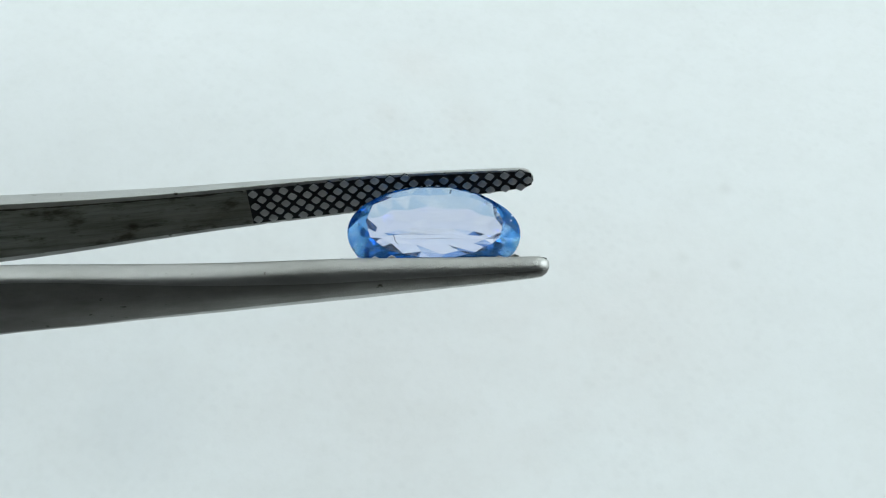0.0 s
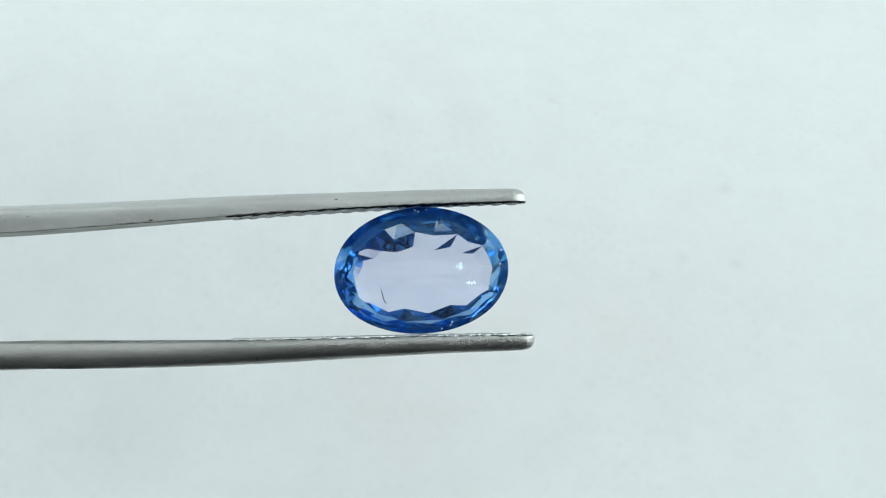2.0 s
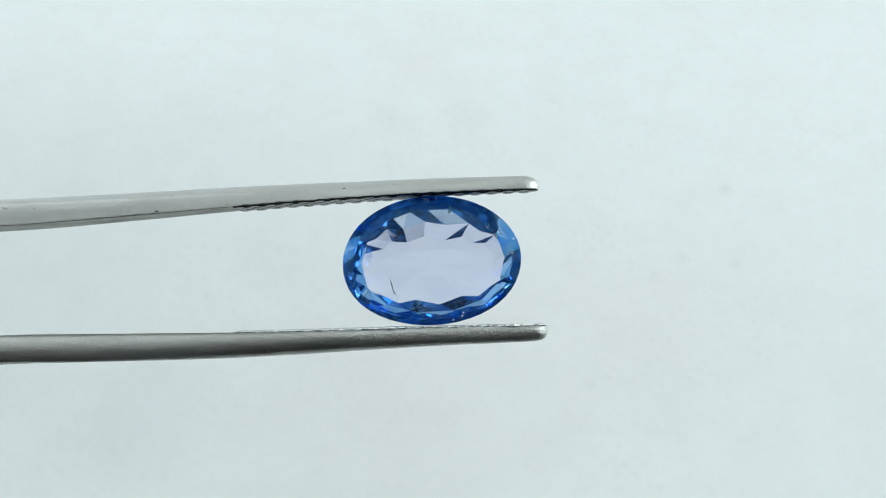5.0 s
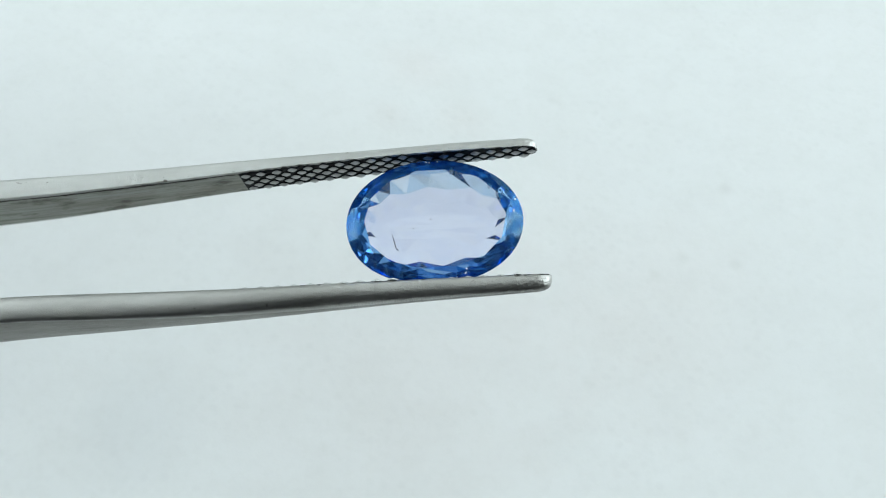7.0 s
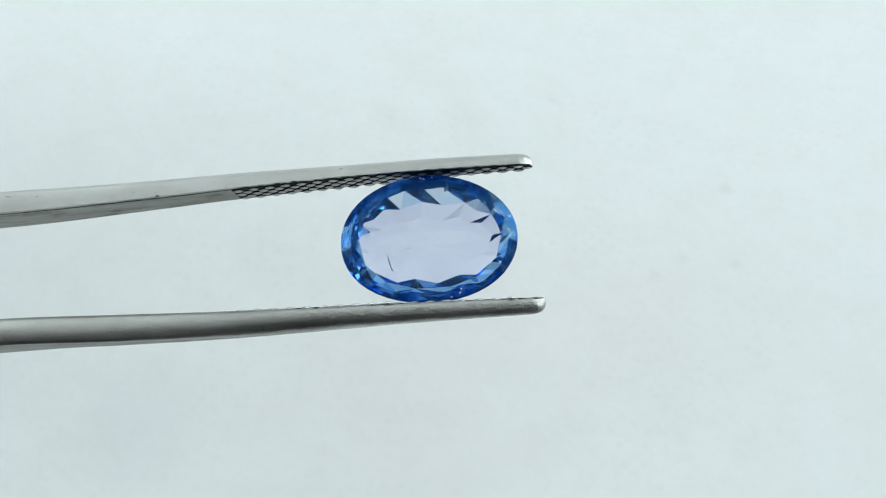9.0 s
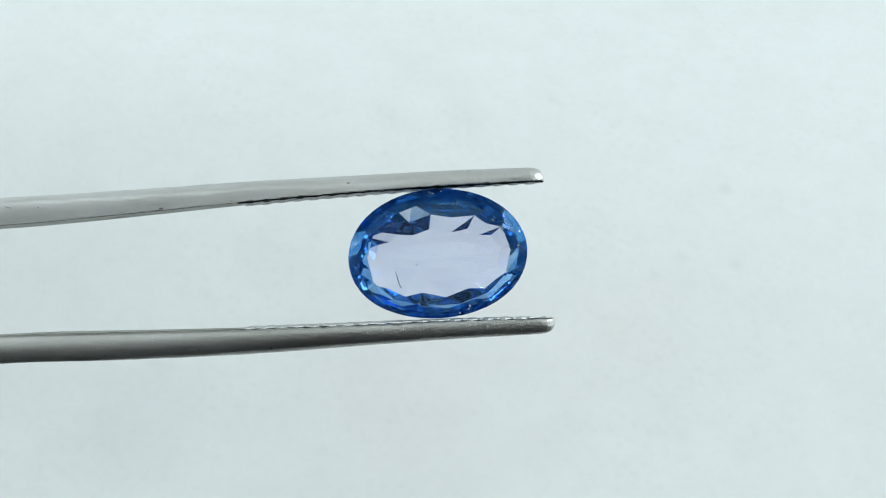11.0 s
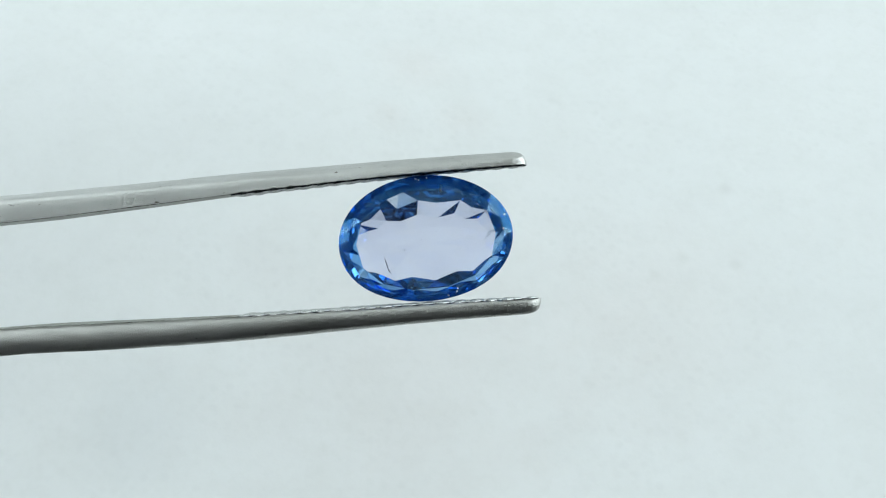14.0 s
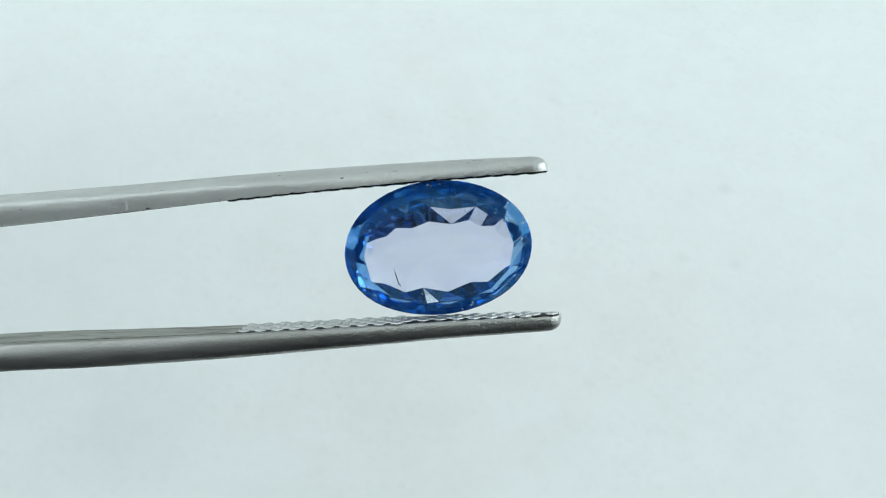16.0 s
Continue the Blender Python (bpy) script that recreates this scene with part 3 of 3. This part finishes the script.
    sliver("feather", FEATHER_AND_SPARKLE, 3.15, -0.2, 1.75, 0.25, 0.05, -30, "small pale flaw near the rim")
    # sparkle along the rim, painted as pale slivers among bubble flaws
    for k in range(8):
        a = rnd.choice((0.15, 0.35, 1.2, 1.45, 1.7, 5.0)) + rnd.uniform(-0.15, 0.15)
        r = rnd.uniform(0.885, 0.96)
        sliver("pinpoint", FEATHER_AND_SPARKLE, A * r * math.cos(a), -0.08 - 5.5 * (1 - r), B * r * math.sin(a), rnd.uniform(0.08, 0.2), rnd.uniform(0.025, 0.05), rnd.uniform(-60, 60), "tiny pale pinpoint for painted sparkle and bubble flaws")
    return tagged(g, "faceted oval blue sapphire with a pale see-through centre", "gemstone")


gemstone = make_gemstone()

# ---- what moves ----
# seconds; tilt, yaw, roll in degrees; place in millimetres about the aim: right, away, up in the picture's plane
HELD = [
    (0, -47.59, -0.95, -4.92, -0.605, 1.730, 1.329),
    (0.5, -31.55, -1.65, -4.35, -0.746, 1.494, 0.438),
    (1, -17.89, 0.48, -3.36, -0.818, 1.550, -0.502),
    (1.5, -10.11, 0.78, -2.71, -1.117, 0.723, -0.952),
    (2, -2.72, -0.32, -2.35, -1.291, 0.656, -1.226),
    (2.5, 2.99, -1.52, -2.01, -1.411, 0.384, -1.652),
    (3, -3.74, -0.53, -2.75, -1.048, -0.417, -0.895),
    (3.5, -7.32, -1.30, -3.61, -0.886, -0.891, 0.028),
    (4, -3.18, -1.72, -2.98, -0.824, -0.972, -0.702),
    (6.5, -8.44, -4.33, -4.08, -0.569, -0.953, 0.248),
    (7, -18.23, -4.29, -5.26, -0.556, -0.358, 1.670),
    (7.5, -28.69, -5.80, -6.15, -0.486, -0.205, 2.658),
    (8, -37.63, -5.62, -6.81, -0.443, 0.500, 3.362),
    (8.5, -25.85, -4.92, -5.87, -0.705, 0.403, 2.195),
    (9, -9.74, -3.44, -4.50, -0.861, -0.326, 0.628),
    (11.5, -1.06, -3.30, -3.49, -0.298, -1.362, -0.179),
    (12, -9.55, -4.60, -4.57, -0.394, -0.925, 0.781),
    (12.5, -13.52, -3.38, -5.11, -0.583, -0.629, 1.045),
    (13, -10.48, -5.26, -5.26, -1.172, -0.026, 1.284),
    (13.5, -5.90, -6.93, -4.10, -0.803, -0.213, 0.096),
    (14, -0.02, -5.63, -4.95, -1.095, 0.895, 0.610),
    (14.5, 7.01, -2.25, -4.31, -1.038, 0.898, -0.089),
    (15, 5.66, -3.34, -3.93, -0.914, -1.863, -0.172),
    (15.5, 5.66, -4.60, -4.03, -0.754, -4.171, -0.069),
    (16, 5.51, -5.39, -4.18, -0.341, -4.624, 0.012),
]
STAGE = Matrix.Translation(AIM) @ pose(0, 0, 0, -DOWN, 0, 0)


def held_pose(tilt, yaw, roll, x, y, z):
    turn = pose(0, 0, 0, 0, roll, 0) @ pose(0, 0, 0, 0, 0, yaw) @ pose(0, 0, 0, tilt, 0, 0)
    return STAGE @ Matrix.Translation((x * MM, y * MM, z * MM)) @ turn


def motions():
    rows = [(t, held_pose(*p)) for t, *p in HELD]
    walk(tweezers, rows)
    walk(gemstone, [(t, m @ pose(0.13 * MM, 0, 0, 4, 0, 7)) for t, m in rows])


motions()
